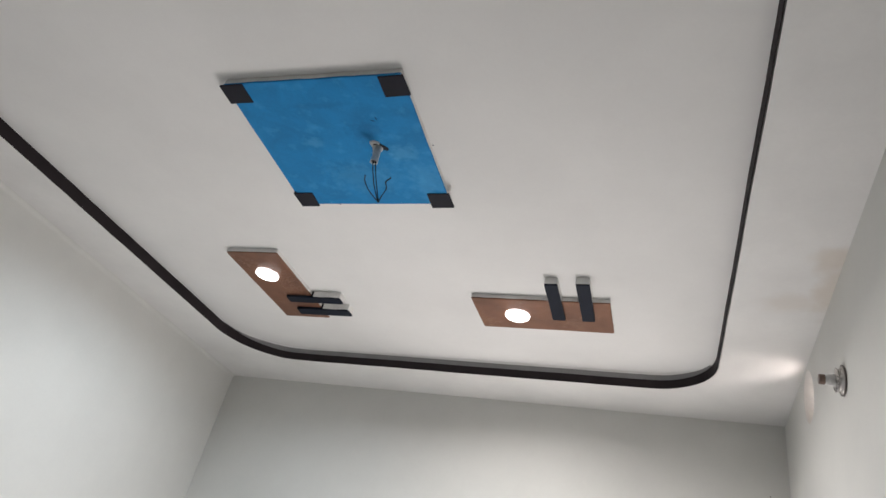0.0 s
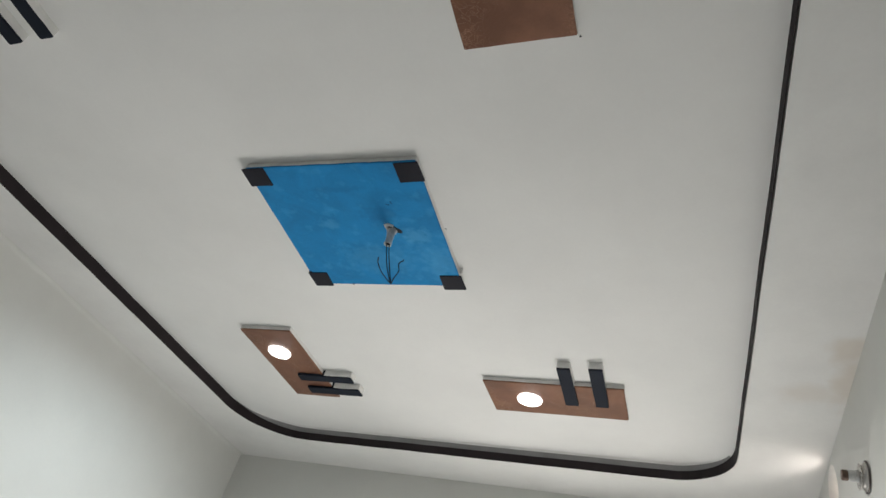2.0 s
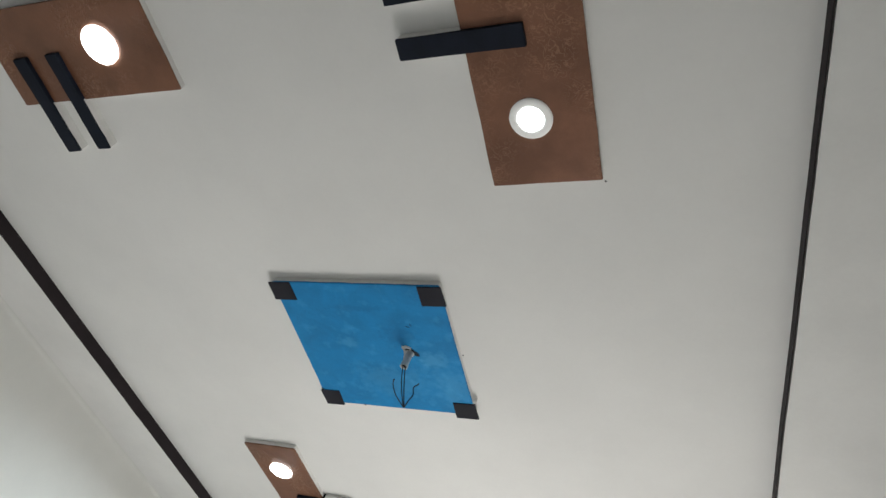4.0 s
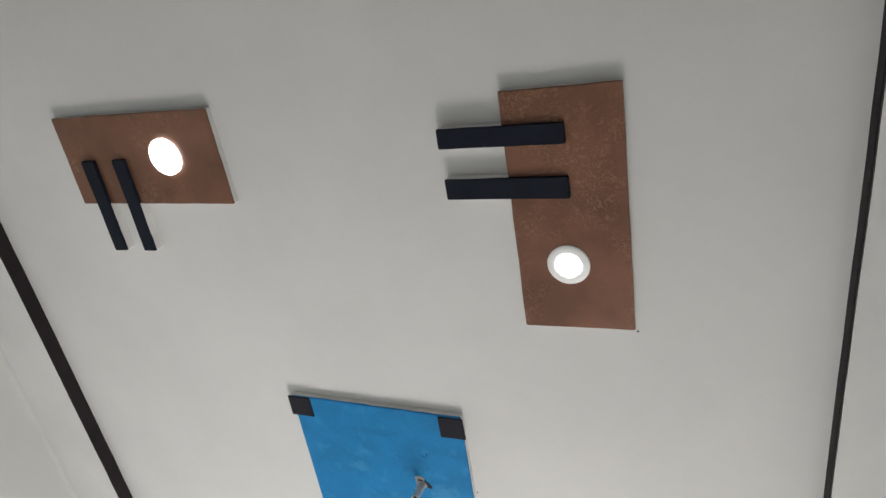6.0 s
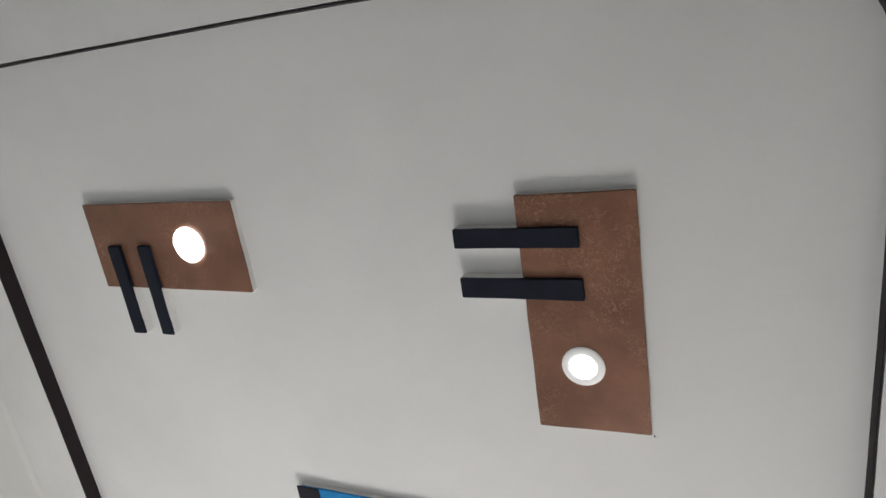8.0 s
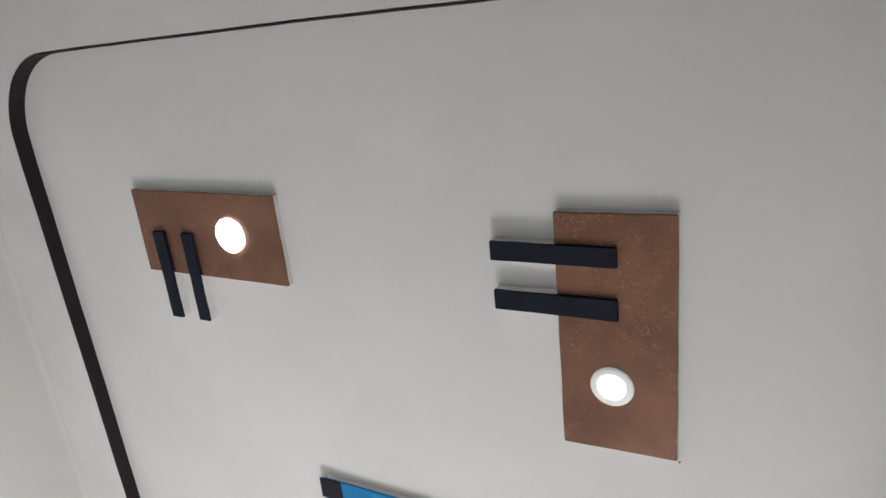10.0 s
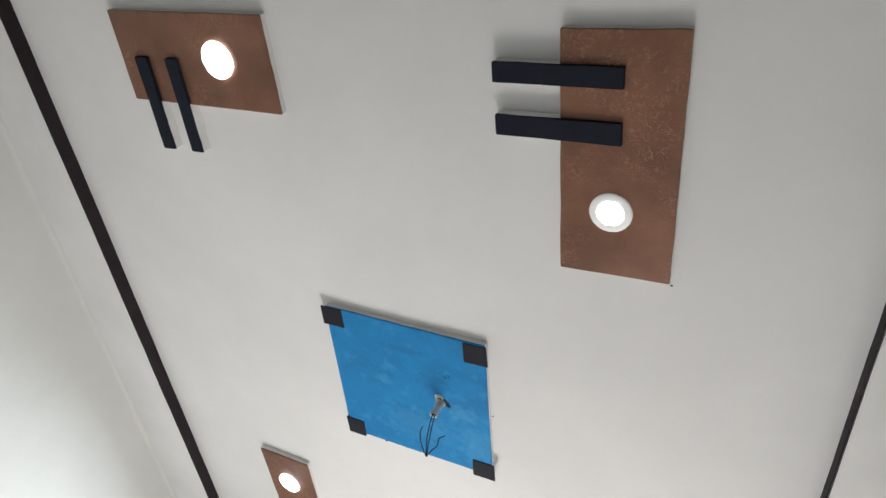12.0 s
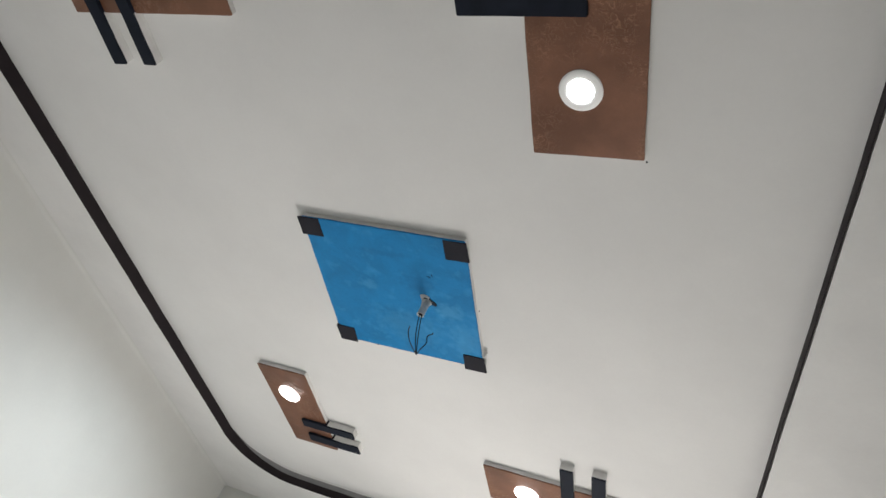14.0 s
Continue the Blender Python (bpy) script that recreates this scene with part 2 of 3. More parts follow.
def slab(name, corners, z0, z1, face_mat, parent, label="", round_=0.003, rough=0.0012, bevel=0.0025, seed=1.0, step=0.03, over=None, under=0.001):
    """A cast plaster board: hand-cut outline with small corners rounded by wear; painted below, bare plaster on its
    sides.
    """
    pts = []
    n = len(corners)
    for i in range(n):
        a, b, c = Vector(corners[i - 1]), Vector(corners[i]), Vector(corners[(i + 1) % n])
        u, w = (a - b).normalized(), (c - b).normalized()
        for k in range(4):
            s = k / 3
            q0, q1 = b + u * round_, b + w * round_
            pts.append((q0 * (1 - s) ** 2 + b * 2 * s * (1 - s) + q1 * s * s))
        length = (c - b).length
        m = max(int(length / step), 1)
        for k in range(1, m):
            pts.append(b + w * (length * k / m))
    outline = []
    for p in pts:
        dx, dy = wobble(p.x, p.y, seed, rough)
        outline.append(Vector((p.x + dx, p.y + dy)))
    mid = sum(outline, Vector((0, 0))) / len(outline)
    bm = bmesh.new()
    inner = [bm.verts.new((*(p + (mid - p).normalized() * bevel), z0)) for p in outline]
    low = [bm.verts.new((p.x, p.y, z0 + bevel)) for p in outline]
    lip = [bm.verts.new((p.x, p.y, z0 + bevel + (z1 - z0) * (0.16 + 0.07 * noise.noise(Vector((p.x * 30, p.y * 30, seed)))))) for p in outline]
    k = len(outline)
    top = []
    for i, p in enumerate(outline):
        t = (outline[(i + 1) % k] - outline[i - 1]).normalized()
        top.append(bm.verts.new((p.x - t.y * under, p.y + t.x * under, z1)))
    bm.faces.new(inner[::-1])
    for i in range(k):
        j = (i + 1) % k
        bm.faces.new((inner[i], inner[j], low[j], low[i]))
        bm.faces.new((low[i], low[j], lip[j], lip[i]))
        f = bm.faces.new((lip[i], lip[j], top[j], top[i]))
        c = (outline[i] + outline[j]) / 2
        f.material_index = 0 if over and over[0] < c.x < over[1] and over[2] < c.y < over[3] else 1
    f = bm.faces.new(top)
    f.material_index = 1
    return part(name, bm, [face_mat, M_SIDE], parent, label)


def anchor(name, x, y, z, label, category, group=""):
    e = new(name)
    e.location = (x, y, z)
    bpy.context.view_layer.update()
    return tagged(e, label, category, group)


def adopt(parent):
    """Parts are modelled in world places: keep them there under their thing."""
    bpy.context.view_layer.update()
    for o in parent.children_recursive:
        if o.parent is parent:
            o.matrix_parent_inverse = parent.matrix_world.inverted()


# ---- the room ----
def tray_outline(grow, seg=14, step=0.09):
    x0, x1, y0, y1 = TX0 - grow, TX1 + grow, TY0 - grow, TY1 + grow
    fr, fl, nl, nr = (r + grow for r in RADII)
    pts = []
    for cx, cy, r, a0 in ((x1 - fr, y1 - fr, fr, 0), (x0 + fl, y1 - fl, fl, 90), (x0 + nl, y0 + nl, nl, 180), (x1 - nr, y0 + nr, nr, 270)):
        for i in range(seg + 1):
            a = radians(a0 + 90 * i / seg)
            pts.append(Vector((cx + r * math.cos(a), cy + r * math.sin(a))))
    full = []
    for a, b in zip(pts, pts[1:] + pts[:1]):
        m = max(int((b - a).length / step), 1)
        full += [a.lerp(b, k / m) for k in range(m)]
    # the long sides run a little askew
    for p in full:
        p.x += 0.0065 * (2.05 - p.y) * max(p.x, 0) / TX1 + 0.0095 * (p.y - 2.1) * max(-p.x, 0) / -TX0
    return full


def hand(p, seed, size):
    dx, dy = wobble(p.x, p.y, seed, size, 1.7)
    ex, ey = wobble(p.x, p.y, seed + 5, size * 0.35, 16.0)
    return Vector((p.x + dx + ex, p.y + dy + ey))


def askew(ob):
    """The east wall leans out a little towards the north."""
    for v in ob.data.vertices:
        v.co.x += EAST_SKEW * (v.co.y - 2.45)
    return ob


def border():
    """The dropped border round the raised middle."""
    hole = [hand(p, 3.0, 0.004) for p in tray_outline(0.006)]
    cx, cy = (TX0 + TX1) / 2, (TY0 + TY1) / 2
    bm = bmesh.new()
    rings = {}
    for z in (ZB, 3.06):
        inn = [bm.verts.new((p.x, p.y, z)) for p in hole]
        out = []
        for p in hole:
            d = Vector((p.x - cx, p.y - cy))
            s = min((X1 + 0.04 - cx) / d.x if d.x > 1e-6 else 1e9, (Y1 - cy) / d.y if d.y > 1e-6 else 1e9, (Y0 - cy) / d.y if d.y < -1e-6 else 1e9, (X0 - cx) / d.x if d.x < -1e-6 else 1e9)
            out.append(bm.verts.new((cx + d.x * s, cy + d.y * s, z)))
        rings[z] = (inn, out)
        k = len(hole)
        for i in range(k):
            bm.faces.new((inn[i], inn[(i + 1) % k], out[(i + 1) % k], out[i]))
        # square corners of the room
        for sx, sy in ((X0, Y0), (X1 + 0.04, Y0), (X1 + 0.04, Y1), (X0, Y1)):
            for i in range(k):
                a, b = out[i].co, out[(i + 1) % k].co
                on = lambda v, w, q: abs(v - w) < 1e-5
                if (on(a.x, sx, 0) and on(b.y, sy, 0) and not on(a.y, sy, 0)) or (on(a.y, sy, 0) and on(b.x, sx, 0) and not on(a.x, sx, 0)):
                    if not (on(b.x, sx, 0) and on(b.y, sy, 0)):
                        bm.faces.new((out[i], out[(i + 1) % k], bm.verts.new((sx, sy, z))))
    a, b = rings[ZB][0], rings[3.06][0]
    for i in range(len(a)):
        bm.faces.new((a[i], a[(i + 1) % len(a)], b[(i + 1) % len(a)], b[i]))
    return tagged(part("ceiling_border", bm, M_BORDER), "off-white dropped plaster border round the raised ceiling", "ceiling", kind="structure")


border()

def ceiling_height(y):
    u = min(max((y - TY1 + 0.34) / 0.34, 0), 1)
    return ZC + RISE * u * u * (3 - 2 * u)


bm = bmesh.new()
rows = []
for y in [TY0 - 0.05] + [TY1 - 0.34 * (1 - k / 24) for k in range(25)] + [TY1 + 0.05]:
    z = ceiling_height(y)
    rows.append([bm.verts.new(q) for q in ((TX0 - 0.05, y, z), (TX1 + 0.05, y, z), (TX1 + 0.05, y, ZC + 0.07), (TX0 - 0.05, y, ZC + 0.07))])
for a, b in zip(rows, rows[1:]):
    for i in range(4):
        bm.faces.new((a[i], a[(i + 1) % 4], b[(i + 1) % 4], b[i]))
bm.faces.new(rows[0])
bm.faces.new(rows[-1])
tagged(part("ceiling", bm, M_CEIL), "smooth off-white plaster ceiling, raised in the middle", "ceiling", kind="structure")


def north(y):
    u = min(max((y - TY1 + 0.30) / 0.28, 0), 1)
    return u * u * (3 - 2 * u)


def band():
    """The dark painted face of the step, with its brushed edge a little uneven."""
    front = [hand(p, 3.0, 0.004) for p in tray_outline(0.0)]
    bm = bmesh.new()
    k = len(front)
    mid = Vector(((TX0 + TX1) / 2, (TY0 + TY1) / 2))
    rows = []
    for z, g in ((ZC + 0.05, 0.005), (ZC + 0.05, 0.0), (ZB + BAND_NORTH + 0.0012, 0.0), (ZB + BAND_NORTH, -0.0008), (ZB + 0.001, 0.0), (ZB - 0.0015, 0.0008), (ZB - 0.0015, 0.0025)):
        ring = []
        for i, p in enumerate(front):
            t = (front[(i + 1) % k] - front[i - 1]).normalized()
            nrm = Vector((t.y, -t.x))
            q = p + nrm * g
            dz = noise.noise(Vector((p.x * 9, p.y * 9, 4.0))) * 0.0016 if z < ZC else 0.0
            if ZB + 0.02 < z < ZC:
                dz += (BAND - BAND_NORTH) * (1 - north(p.y))
            ring.append(bm.verts.new((q.x, q.y, z + dz)))
        rows.append(ring)
    for n, (a, b) in enumerate(zip(rows, rows[1:])):
        for i in range(k):
            f = bm.faces.new((a[i], a[(i + 1) % k], b[(i + 1) % k], b[i]))
            f.smooth, f.material_index = n > 3, 1 if n < 2 else 0
    return tagged(part("trim", bm, [M_BAND, M_EDGE_SHADE]), "dark brown-black painted band with rounded corners under a plaster edge greyed as shade", "ceiling trim", kind="structure")


band()


def cove(steps=9):
    """The plaster is drawn down in a soft hollow from the ceiling to the top of the dark band."""
    front = [hand(p, 3.0, 0.004) for p in tray_outline(0.0)]
    k = len(front)
    bm = bmesh.new()
    rows = []
    for s in range(steps + 1):
        ring = []
        for i, p in enumerate(front):
            t = (front[(i + 1) % k] - front[i - 1]).normalized()
            u = north(p.y)
            reach = 0.075 - 0.062 * u      # the hollow tightens to a plain edge along the north side
            a = (s / steps) ** (1 - 0.6 * u) * math.pi / 2
            q = p - Vector((t.y, -t.x)) * (0.0006 + reach * (1 - math.cos(a)))
            dz = noise.noise(Vector((p.x * 9, p.y * 9, 4.0))) * 0.0016
            high = ceiling_height(q.y) - 0.0004
            low = min(ZB + BAND + (BAND_NORTH - BAND) * u + 0.0008 + dz, high - 0.0002)
            ring.append(bm.verts.new((q.x, q.y, low + (high - low) * math.sin(a))))
        rows.append(ring)
    for n, (a, b) in enumerate(zip(rows, rows[1:])):
        for i in range(k):
            f = bm.faces.new((a[i], a[(i + 1) % k], b[(i + 1) % k], b[i]))
            # the lowest steps along the north edge hold shade in their colour
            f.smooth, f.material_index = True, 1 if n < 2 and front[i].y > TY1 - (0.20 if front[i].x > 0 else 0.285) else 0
    return tagged(part("ceiling_cove", bm, [M_CEIL, M_EDGE_SHADE]), "off-white plaster hollow above the dark band", "ceiling", kind="structure")


cove()

bm = bmesh.new()
box(bm, X0 - WT, X0, Y0 - WT, Y1 + WT, 0, 3.1)
FR, FN = 0.022, 8
prof = [(X0 + FR * (1 - math.cos(k / FN * math.pi / 2)), ZB - FR * (1 - math.sin(k / FN * math.pi / 2))) for k in range(FN + 1)]
ends = [[bm.verts.new((x, y, z)) for x, z in prof] for y in (Y0, Y1)]
for k in range(1, FN + 1):
    bm.faces.new((ends[0][k], ends[0][k - 1], ends[1][k - 1], ends[1][k])).smooth = True
tagged(part("wall_west", bm, M_WALL), "plain pale grey-green painted wall", "wall", kind="structure")
bm = bmesh.new()
box(bm, X0, X1, Y0 - WT, Y0, 0, 3.1)
tagged(part("wall_south", bm, M_UNSEEN_DARK), "unseen closing wall, darkened to cut bounced light", "wall", kind="structure")
DX0, DX1, DH = -0.30, 0.96, 2.05
bm = bmesh.new()
box(bm, X0, DX0, Y1, Y1 + WT, 0, 3.1)
box(bm, DX1, X1 + 0.04, Y1, Y1 + WT, 0, 3.1)
box(bm, DX0, DX1, Y1, Y1 + WT, DH, 3.1)
tagged(part("wall_north", bm, M_WALL), "plain pale grey-green wall with a doorway", "wall", kind="structure")


def wall_with_vent(cy, cz, r, half, seg=48):
    bm = bmesh.new()
    y0, y1, z0, z1 = cy - half, cy + half, cz - half, cz + half
    box(bm, X1, X1 + WT, Y0 - WT, y0, 0, 3.1)
    box(bm, X1, X1 + WT, y1, Y1 + WT, 0, 3.1)
    box(bm, X1, X1 + WT, y0, y1, 0, z0)
    box(bm, X1, X1 + WT, y0, y1, z1, 3.1)
    rings = []
    for x in (X1, X1 + WT):
        cir, sq = [], []
        for i in range(seg):
            a = 2 * math.pi * (i + 0.5) / seg
            c, s = math.cos(a), math.sin(a)
            k = half / max(abs(c), abs(s))
            rr = r * (1 + 0.012 * noise.noise(Vector((c * 2, s * 2, 8))))
            cir.append(bm.verts.new((x, cy + rr * c, cz + rr * s)))
            sq.append(bm.verts.new((x, cy + k * c, cz + k * s)))
        for i in range(seg):
            j = (i + 1) % seg
            if abs(sq[i].co.y - sq[j].co.y) > 1e-6 and abs(sq[i].co.z - sq[j].co.z) > 1e-6:
                corner = bm.verts.new((x, y1 if sq[i].co.y > cy else y0, z1 if sq[i].co.z > cz else z0))
                bm.faces.new((cir[i], cir[j], sq[j], corner, sq[i]))
            else:
                bm.faces.new((cir[i], cir[j], sq[j], sq[i]))
        rings.append(cir)
    for i in range(seg):
        j = (i + 1) % seg
        f = bm.faces.new((rings[0][i], rings[0][j], rings[1][j], rings[1][i]))
        f.material_index, f.smooth = 1, True
    return tagged(askew(part("wall_east", bm, [M_WALL, M_VENT])), "plain pale grey-green wall with a round vent hole", "wall", kind="structure")


wall_with_vent(3.178, 2.792, 0.108, 0.12)

bm = bmesh.new()
box(bm, X0 - WT, X1 + 0.14, Y0 - WT, Y1 + 3.0, -0.1, 0)
tagged(part("floor", bm, M_FLOOR), "light beige stone floor", "floor", kind="structure")
bm = bmesh.new()
box(bm, DX0, DX0 + 0.05, Y1 + 0.03, Y1 + 0.15, 0, DH)
box(bm, DX1 - 0.05, DX1, Y1 + 0.03, Y1 + 0.15, 0, DH)
box(bm, DX0 + 0.05, DX1 - 0.05, Y1 + 0.03, Y1 + 0.15, DH - 0.05, DH)
tagged(part("door_1", bm, M_WOOD), "plain grey painted frame of an open doorway", "door frame", kind="structure")


# ---- ceiling panels ----
def downlight(x, y, ring_mat, rim=0.053, face=0.031, watts=3.0, colour=WARM, dome=0.0055):
    bm = bmesh.new()
    rows = [(rim, 0.0), (rim, -0.002), (rim - 0.003, -0.005), (face + 0.006, -0.0065), (face + 0.001, -0.004), (face, 0.0)]
    lathe(bm, rows, 48, Matrix.Translation((x, y, ZP)))
    lamp = anchor("downlight", x, y, ZP, "round white recessed downlight, switched on, set in a brown panel", "ceiling light", "downlights")
    part("rim", bm, ring_mat, lamp, "white glowing rim")
    bm = bmesh.new()
    lathe(bm, [(face + 0.0005, -0.001), (face + 0.0005, -0.0045)] + [(face * math.cos(a), -0.0045 - dome * math.sin(a)) for a in (0.3, 0.6, 0.9, 1.2, 1.45)], 40, Matrix.Translation((x, y, ZP)))
    part("diffuser", bm, M_LED, lamp, "bright white lit diffuser")
    area("downlight_beam", look((x, y, ZP - dome - 0.006), (x, y, 0)), 1.6 * face, 1.6 * face, watts, colour, "DISK", SPREAD)
    adopt(lamp)
    return lamp


def panel(corners, bars, lamp_xy, ring_mat, label, seed, chip=None, rim=0.053, face=0.031, watts=3.0, colour=WARM, dome=0.002):
    cx = sum(c[0] for c in corners) / 4
    cy = sum(c[1] for c in corners) / 4
    th = anchor("plaster_panel", cx, cy, ZC, label, "panel", "panels with downlights")
    slab("board", corners, ZP, ZC - 0.0005, M_BROWN, th, "copper-brown trowelled board", 0.004, 0.0014, 0.002, seed)
    for i, b in enumerate(bars):
        x0, x1, y0, y1 = b
        j = [0.002 * noise.noise(Vector((seed * 3.1 + k, i * 2.7, 0.5))) for k in range(8)]
        q = ((x0 + j[0], y0 + j[1]), (x1 + j[2], y0 + j[3]), (x1 + j[4], y1 + j[5]), (x0 + j[6], y1 + j[7]))
        slab("bar", q, ZP - 0.013, ZC - 0.0008, M_BLACK, th, "black painted bar with white plaster sides", 0.003, 0.0010, 0.0015, seed + i + 0.4, 0.02, under=0.001,
             over=(min(c[0] for c in corners), max(c[0] for c in corners), min(c[1] for c in corners), max(c[1] for c in corners)))
    if chip:
        bm = bmesh.new()
        bmesh.ops.create_icosphere(bm, subdivisions=1, radius=0.0032)
        bmesh.ops.translate(bm, vec=chip, verts=bm.verts)
        part("paint_chip", bm, M_SIDE, th, "white chip in the black paint")
    adopt(th)
    downlight(*lamp_xy, ring_mat, rim, face, watts, colour, dome)
    return th


LABEL = "copper-brown rectangular plaster panel with two black bars and a lit downlight"
panel(((-1.422, 2.427), (-1.158, 2.430), (-1.150, 3.020), (-1.402, 3.020)), ((-1.288, -0.996, 2.795, 2.846), (-1.287, -0.996, 2.912, 2.968)), (-1.300, 2.608), M_RING_HOT,
      LABEL, 11.0, None, 0.055, 0.048, 10.0, COOL, 0.010)
panel(((-0.328, 2.752), (0.274, 2.757), (0.277, 3.015), (-0.321, 3.015)), ((0.020, 0.075, 2.600, 2.898), (0.148, 0.203, 2.593, 2.894)), (-0.140, 2.890), M_RING_HOT,
      LABEL, 17.0, None, 0.055, 0.048, 19.0, NEUTRAL, 0.010)
panel(((-1.446, 0.484), (-0.843, 0.491), (-0.843, 0.774), (-1.448, 0.767)), ((-1.375, -1.324, 0.622, 0.930), (-1.246, -1.199, 0.623, 0.928)), (-1.036, 0.621), M_RING_HOT,
      LABEL, 23.0, None, 0.055, 0.050, 8.0, COOL, 0.010)
panel(((-0.004, 0.508), (0.273, 0.504), (0.279, 1.125), (-0.001, 1.130)), ((-0.165, 0.143, 0.585, 0.634), (-0.162, 0.144, 0.712, 0.764)), (0.126, 0.945), M_RING,
      LABEL, 31.0, (-0.046, 0.6335, ZP - 0.0120), watts=1.8)


def blue_panel():
    th = anchor("plaster_panel", -0.55, 1.78, ZC, "square blue painted plaster panel with charcoal corner squares on the ceiling", "panel")
    slab("board", ((-0.848, 1.469), (-0.243, 1.478), (-0.248, 2.082), (-0.852, 2.077)), ZP, ZC - 0.0005, M_BLUE, th, "blue brushed emulsion board", 0.004, 0.0016, 0.002, 41.0)
    for s, (x0, x1, y0, y1) in enumerate(((-0.318, -0.236, 1.480, 1.560), (-0.864, -0.778, 1.471, 1.548), (-0.858, -0.780, 2.006, 2.088), (-0.322, -0.238, 2.020, 2.102))):
        j = [0.003 * noise.noise(Vector((s * 3.3, k * 1.9, 0.5))) for k in range(8)]
        q = ((x0 + j[0], y0 + j[1]), (x1 + j[2], y0 + j[3]), (x1 + j[4], y1 + j[5]), (x0 + j[6], y1 + j[7]))
        slab("corner_square", q, ZP - 0.0035, ZP + 0.001, M_PATCH, th, "charcoal painted corner square", 0.003, 0.001, 0.0015, 47.0 + s, 0.02, (-2, 2, 0, 4), 0.0)
    # a dab of plaster left beside one corner
    bm = bmesh.new()
    bmesh.ops.create_icosphere(bm, subdivisions=2, radius=0.011)
    for v in bm.verts:
        v.co *= 1 + 0.25 * noise.noise(v.co * 90)
        v.co = Vector((-0.236 + v.co.x * 0.6, 2.008 + v.co.y * 0.7, ZP + 0.010 + v.co.z * 1.4))
    part("plaster_dab", bm, M_SIDE, th, "white dab of plaster")
    # ragged dark disc laid on the board as the shade inside the hook hole
    bm = bmesh.new()
    ring = []
    for i in range(22):
        a = 2 * math.pi * i / 22
        r = 1 + 0.25 * noise.noise(Vector((math.cos(a) * 1.5, math.sin(a) * 1.5, 9)))
        px, py = 0.029 * r * math.cos(a), 0.0135 * r * math.sin(a)
        c, s = math.cos(radians(38)), math.sin(radians(38))
        ring.append((-0.415 + px * c - py * s, 1.769 + px * s + py * c))
    up = [bm.verts.new((*p, ZP - 0.0015)) for p in ring]
    dn = [bm.verts.new((*p, ZP + 0.002)) for p in ring]
    bm.faces.new(up)
    for i in range(22):
        bm.faces.new((up[i], up[(i + 1) % 22], dn[(i + 1) % 22], dn[i]))
    part("hook_hole", bm, M_HOLE_SHADE_NAIL, th, "dark ragged disc as the shade inside a hole")
    # broken plaster lip round the hole
    bm = bmesh.new()
    mid = Vector((-0.415, 1.769))
    rows = []
    for g, z in ((0.80, ZP - 0.001), (0.86, ZP - 0.0065), (1.04, ZP - 0.0075), (1.20, ZP - 0.004), (1.28, ZP + 0.001)):
        row = []
        for i, p in enumerate(ring):
            q = mid + (Vector(p) - mid) * (g + 0.10 * noise.noise(Vector((i * 0.8, g * 2, 3))))
            row.append(bm.verts.new((q.x, q.y, z - 0.002 * noise.noise(Vector((i * 1.3, g * 5, 1))))))
        rows.append(row)
    for a, b in zip(rows, rows[1:]):
        for i in range(len(ring)):
            if 4 <= i <= 15:
                bm.faces.new((a[i], a[(i + 1) % len(ring)], b[(i + 1) % len(ring)], b[i])).smooth = True
    part("plaster_lip", bm, M_VENT, th, "ragged white plaster lip round the hole")
    # small scratches and drips of dark paint
    for x, y, lx, ly, turn in ((-0.3835, 1.6465, 0.007, 0.0014, 75), (-0.397, 1.655, 0.009, 0.0008, 25), (-0.6903, 2.0775, 0.004, 0.004, 0), (-0.8475, 2.004, 0.008, 0.004, 40)):
        bm = bmesh.new()
        bmesh.ops.create_icosphere(bm, subdivisions=2, radius=1.0)
        for v in bm.verts:
            k = 1 + 0.3 * noise.noise(v.co * 2 + Vector((x * 40, 0, 0)))
            v.co = Vector((v.co.x * lx * k, v.co.y * ly * k, v.co.z * 0.0016))
        bmesh.ops.transform(bm, matrix=pose(x, y, ZP, 0, 0, turn), verts=bm.verts)
        part("paint_mark", bm, M_PATCH, th, "small dark paint mark")
    adopt(th)


blue_panel()


def tube(bm, pts, r, seg=8):
    rings = []
    for i, p in enumerate(pts):
        d = (pts[min(i + 1, len(pts) - 1)] - pts[max(i - 1, 0)]).normalized()
        u = d.orthogonal().normalized()
        w = d.cross(u)
        rings.append([bm.verts.new(p + u * r * math.cos(2 * math.pi * k / seg) + w * r * math.sin(2 * math.pi * k / seg)) for k in range(seg)])
    # keep the rings from twisting against each other
    for a, b in zip(rings, rings[1:]):
        s = min(range(seg), key=lambda q: (b[q].co - a[0].co).length)
        flip = (b[(s + 1) % seg].co - a[1].co).length <= (b[s - 1].co - a[1].co).length
        o = [b[(s + q) % seg] if flip else b[s - q] for q in range(seg)]
        for k in range(seg):
            bm.faces.new((a[k], a[(k + 1) % seg], o[(k + 1) % seg], o[k])).smooth = True
        b[:] = o
    bm.faces.new(rings[0])
    bm.faces.new(rings[-1])


def smooth(points, m=8):
    p = [Vector(q) for q in points]
    p = [p[0] * 2 - p[1]] + p + [p[-1] * 2 - p[-2]]
    out = []
    for a, b, c, d in zip(p, p[1:], p[2:], p[3:]):
        for k in range(m):
            t = k / m
            out.append(0.5 * ((2 * b) + (c - a) * t + (2 * a - 5 * b + 4 * c - d) * t * t + (3 * b - a - 3 * c + d) * t ** 3))
    return out + [p[-2]]


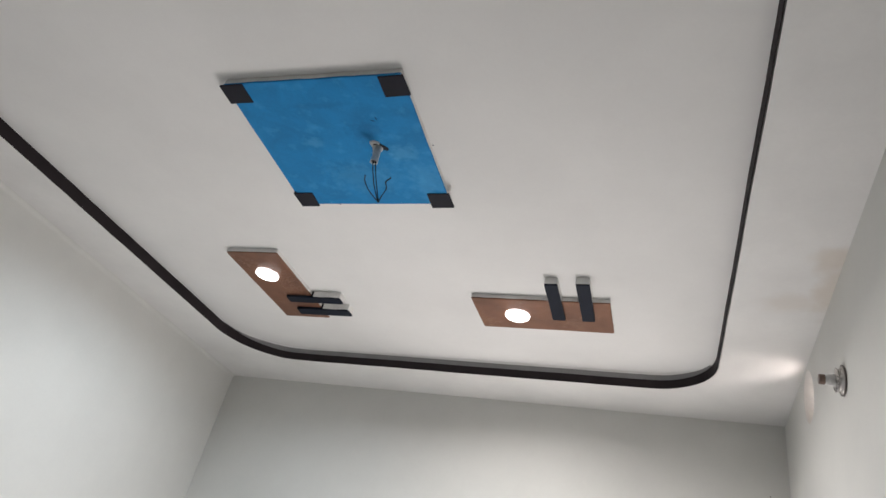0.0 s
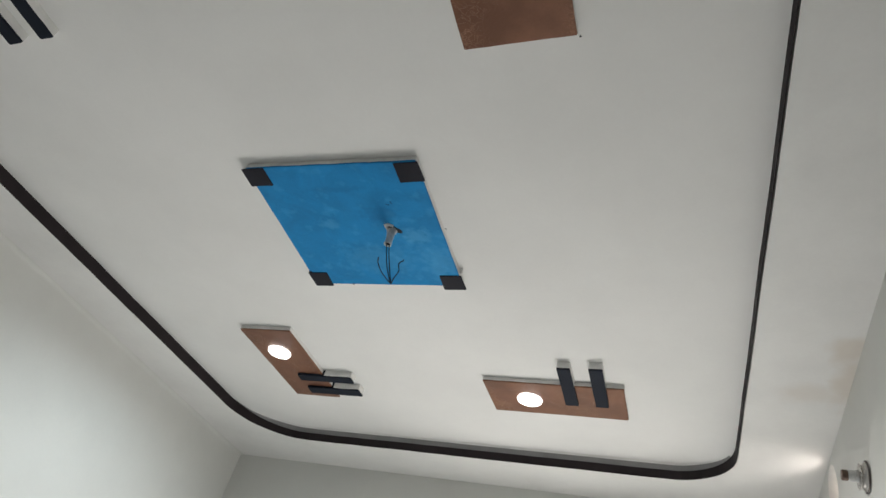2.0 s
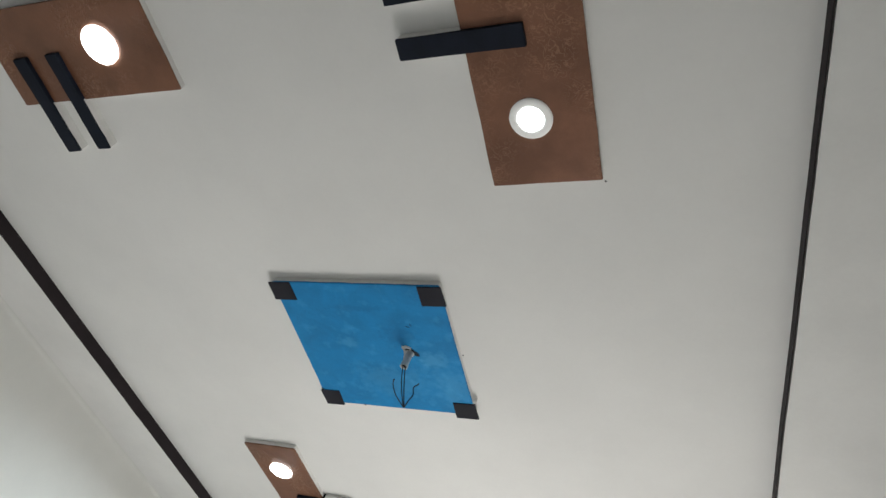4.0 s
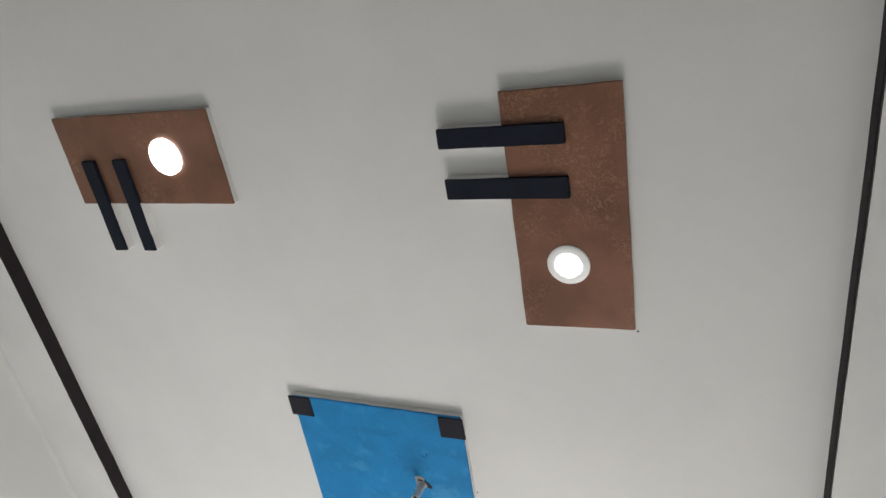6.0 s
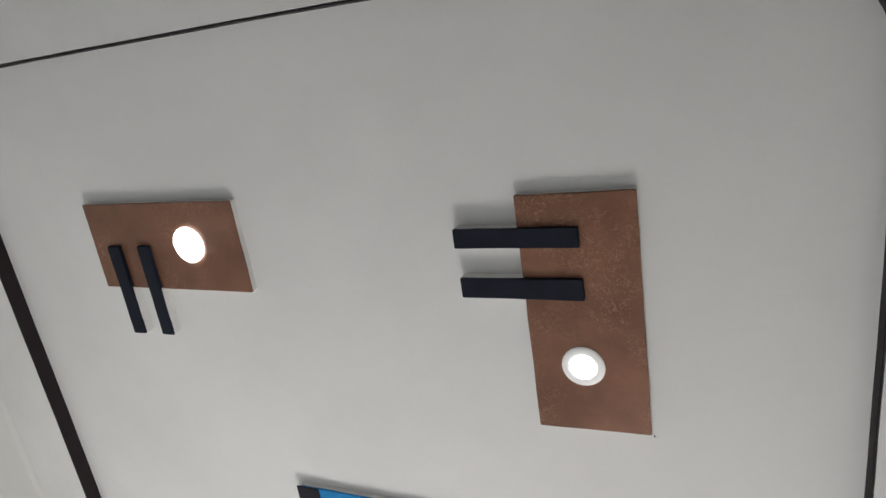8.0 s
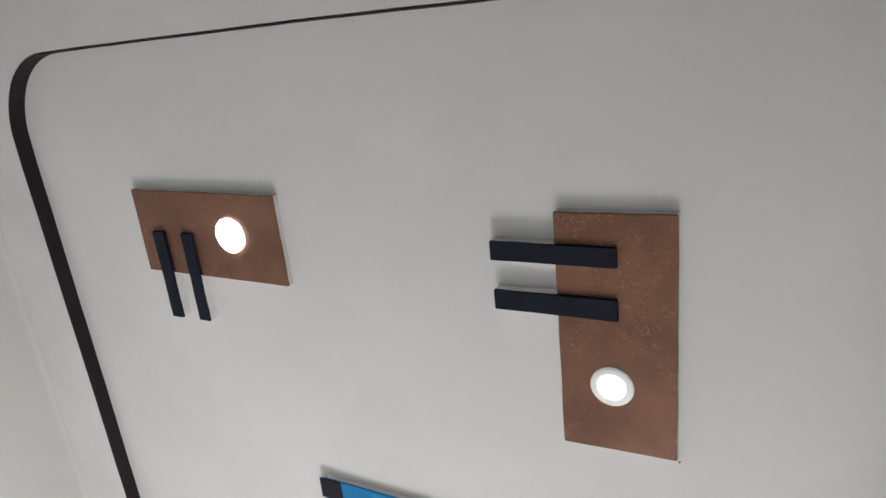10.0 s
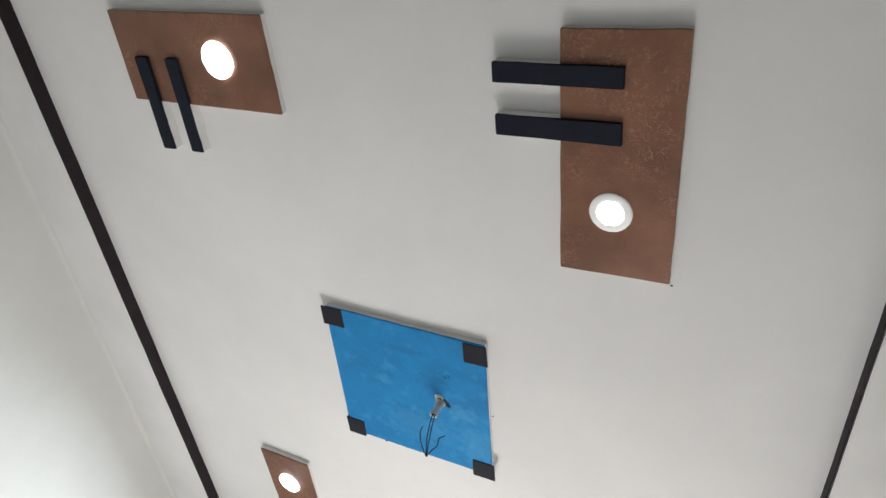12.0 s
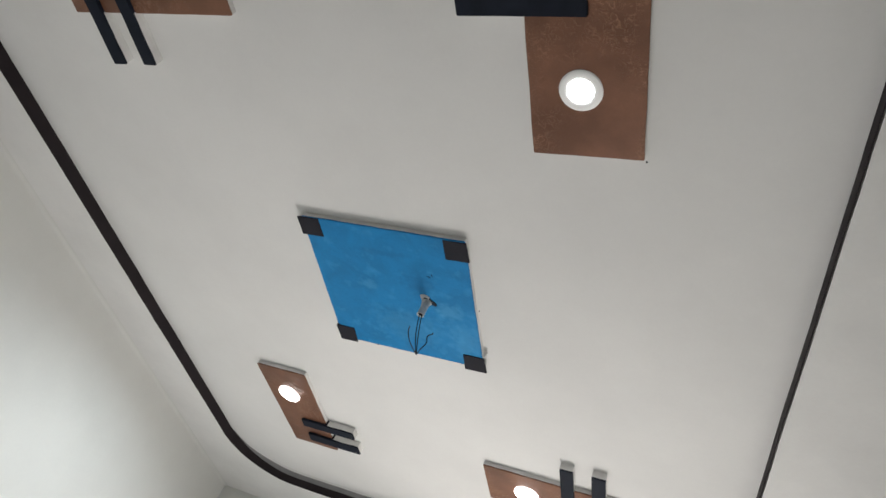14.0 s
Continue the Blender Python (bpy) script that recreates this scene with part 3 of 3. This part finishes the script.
def conduit():
    th = anchor("wiring_conduit", -0.42, 1.775, ZP, "grey conduit stub with loose dark wires hanging from the blue panel", "wiring")
    bm = bmesh.new()
    lathe(bm, [(0.0135, 0.0), (0.0125, -0.006), (0.0118, -0.016), (0.0118, -0.045), (0.0125, -0.062), (0.0135, -0.066), (0.0105, -0.066), (0.0098, -0.050)], 24,
          Matrix.Translation((-0.42, 1.776, ZP)))
    part("pipe", bm, M_PIPE, th, "grey plastic conduit stub")
    bm = bmesh.new()
    lathe(bm, [(0.021, 0.001), (0.020, -0.003), (0.017, -0.008), (0.0142, -0.016), (0.0125, -0.026), (0.0120, -0.027)], 26)
    for v in bm.verts:
        v.co *= 1 + 0.16 * noise.noise(Vector((v.co.x * 110, v.co.y * 110, v.co.z * 60)))
        v.co = Vector((-0.4245 + v.co.x * 0.92, 1.7800 + v.co.y * 0.80, ZP + v.co.z))
    part("plaster_collar", bm, M_VENT, th, "ragged white plaster round the conduit")
    # dark plug near the end stands for the shade inside the pipe
    bm = bmesh.new()
    lathe(bm, [(0.0099, -0.0585), (0.0099, -0.0605)], 20, Matrix.Translation((-0.42, 1.776, ZP)))
    part("pipe_mouth", bm, M_HOLE_SHADE_NAIL, th)
    for pts in WIRES:
        bm = bmesh.new()
        tube(bm, smooth(pts), 0.0018)
        part("wire", bm, M_WIRE, th, "thin dark insulated wire")
    adopt(th)


WIRES = (
    ((-0.424, 1.776, 2.888), (-0.416, 1.782, 2.85), (-0.402, 1.792, 2.80), (-0.377, 1.801, 2.742)),
    ((-0.416, 1.779, 2.888), (-0.405, 1.786, 2.84), (-0.388, 1.798, 2.78), (-0.373, 1.803, 2.738)),
    ((-0.374, 1.802, 2.738), (-0.391, 1.790, 2.752), (-0.399, 1.762, 2.757), (-0.408, 1.742, 2.775), (-0.401, 1.722, 2.782)),
    ((-0.373, 1.802, 2.738), (-0.371, 1.806, 2.768), (-0.360, 1.801, 2.790), (-0.364, 1.792, 2.812), (-0.354, 1.795, 2.828), (-0.356, 1.799, 2.836)),
)
conduit()


# ---- bracket on the east wall ----
def wall_bracket():
    y, z = 2.577, 2.597
    m = Matrix.Translation((X1, y, z)) @ Matrix.Rotation(radians(-90), 4, "Y")
    th = anchor("wall_bracket", X1, y, z, "small chrome wall bracket with a round flange and bronze tip", "bracket")
    bm = bmesh.new()
    lathe(bm, [(0.046, 0.004), (0.046, 0.006), (0.039, 0.009), (0.036, 0.014), (0.038, 0.019), (0.041, 0.021), (0.038, 0.0225), (0.020, 0.024)], 44, m)
    part("flange", bm, M_CHROME, th, "round brushed chrome flange")
    bm = bmesh.new()
    lathe(bm, [(0.049, 0.0), (0.051, 0.001), (0.051, 0.004), (0.047, 0.0048)], 44, m)
    part("backplate", bm, M_STEEL, th, "dark steel backplate")
    bm = bmesh.new()
    lathe(bm, [(0.021, 0.022), (0.018, 0.036), (0.0165, 0.054)], 32, m)
    part("shaft", bm, M_PIPE, th, "pale grey shaft")
    bm = bmesh.new()
    lathe(bm, [(0.0165, 0.053), (0.0172, 0.055), (0.0172, 0.068), (0.016, 0.071), (0.008, 0.0715)], 32, m)
    part("tip", bm, M_BRONZE, th, "dark bronze tip")
    adopt(th)


wall_bracket()


# ---- nails left in the plaster ----
def nail(place, towards, label):
    m = Matrix.Translation(place) @ Vector(towards).to_track_quat("Z", "Y").to_matrix().to_4x4()
    bm = bmesh.new()
    lathe(bm, [(0.0008, -0.004), (0.0009, 0.0015), (0.0024, 0.0018), (0.0026, 0.0026), (0.0012, 0.0030)], 12, m)
    tagged(part("nail", bm, M_HOLE_SHADE_NAIL), label, "nail")


nail((0.282, 1.142, ZC), (0, 0, -1), "small dark nail head in the ceiling beside the brown panel")
nail((-0.240, 1.800, ZC), (0, 0, -1), "small dark nail head in the ceiling beside the blue panel")
nail((0.985, Y1, 2.56), (0, -1, 0), "small dark nail head in the grey-green wall")
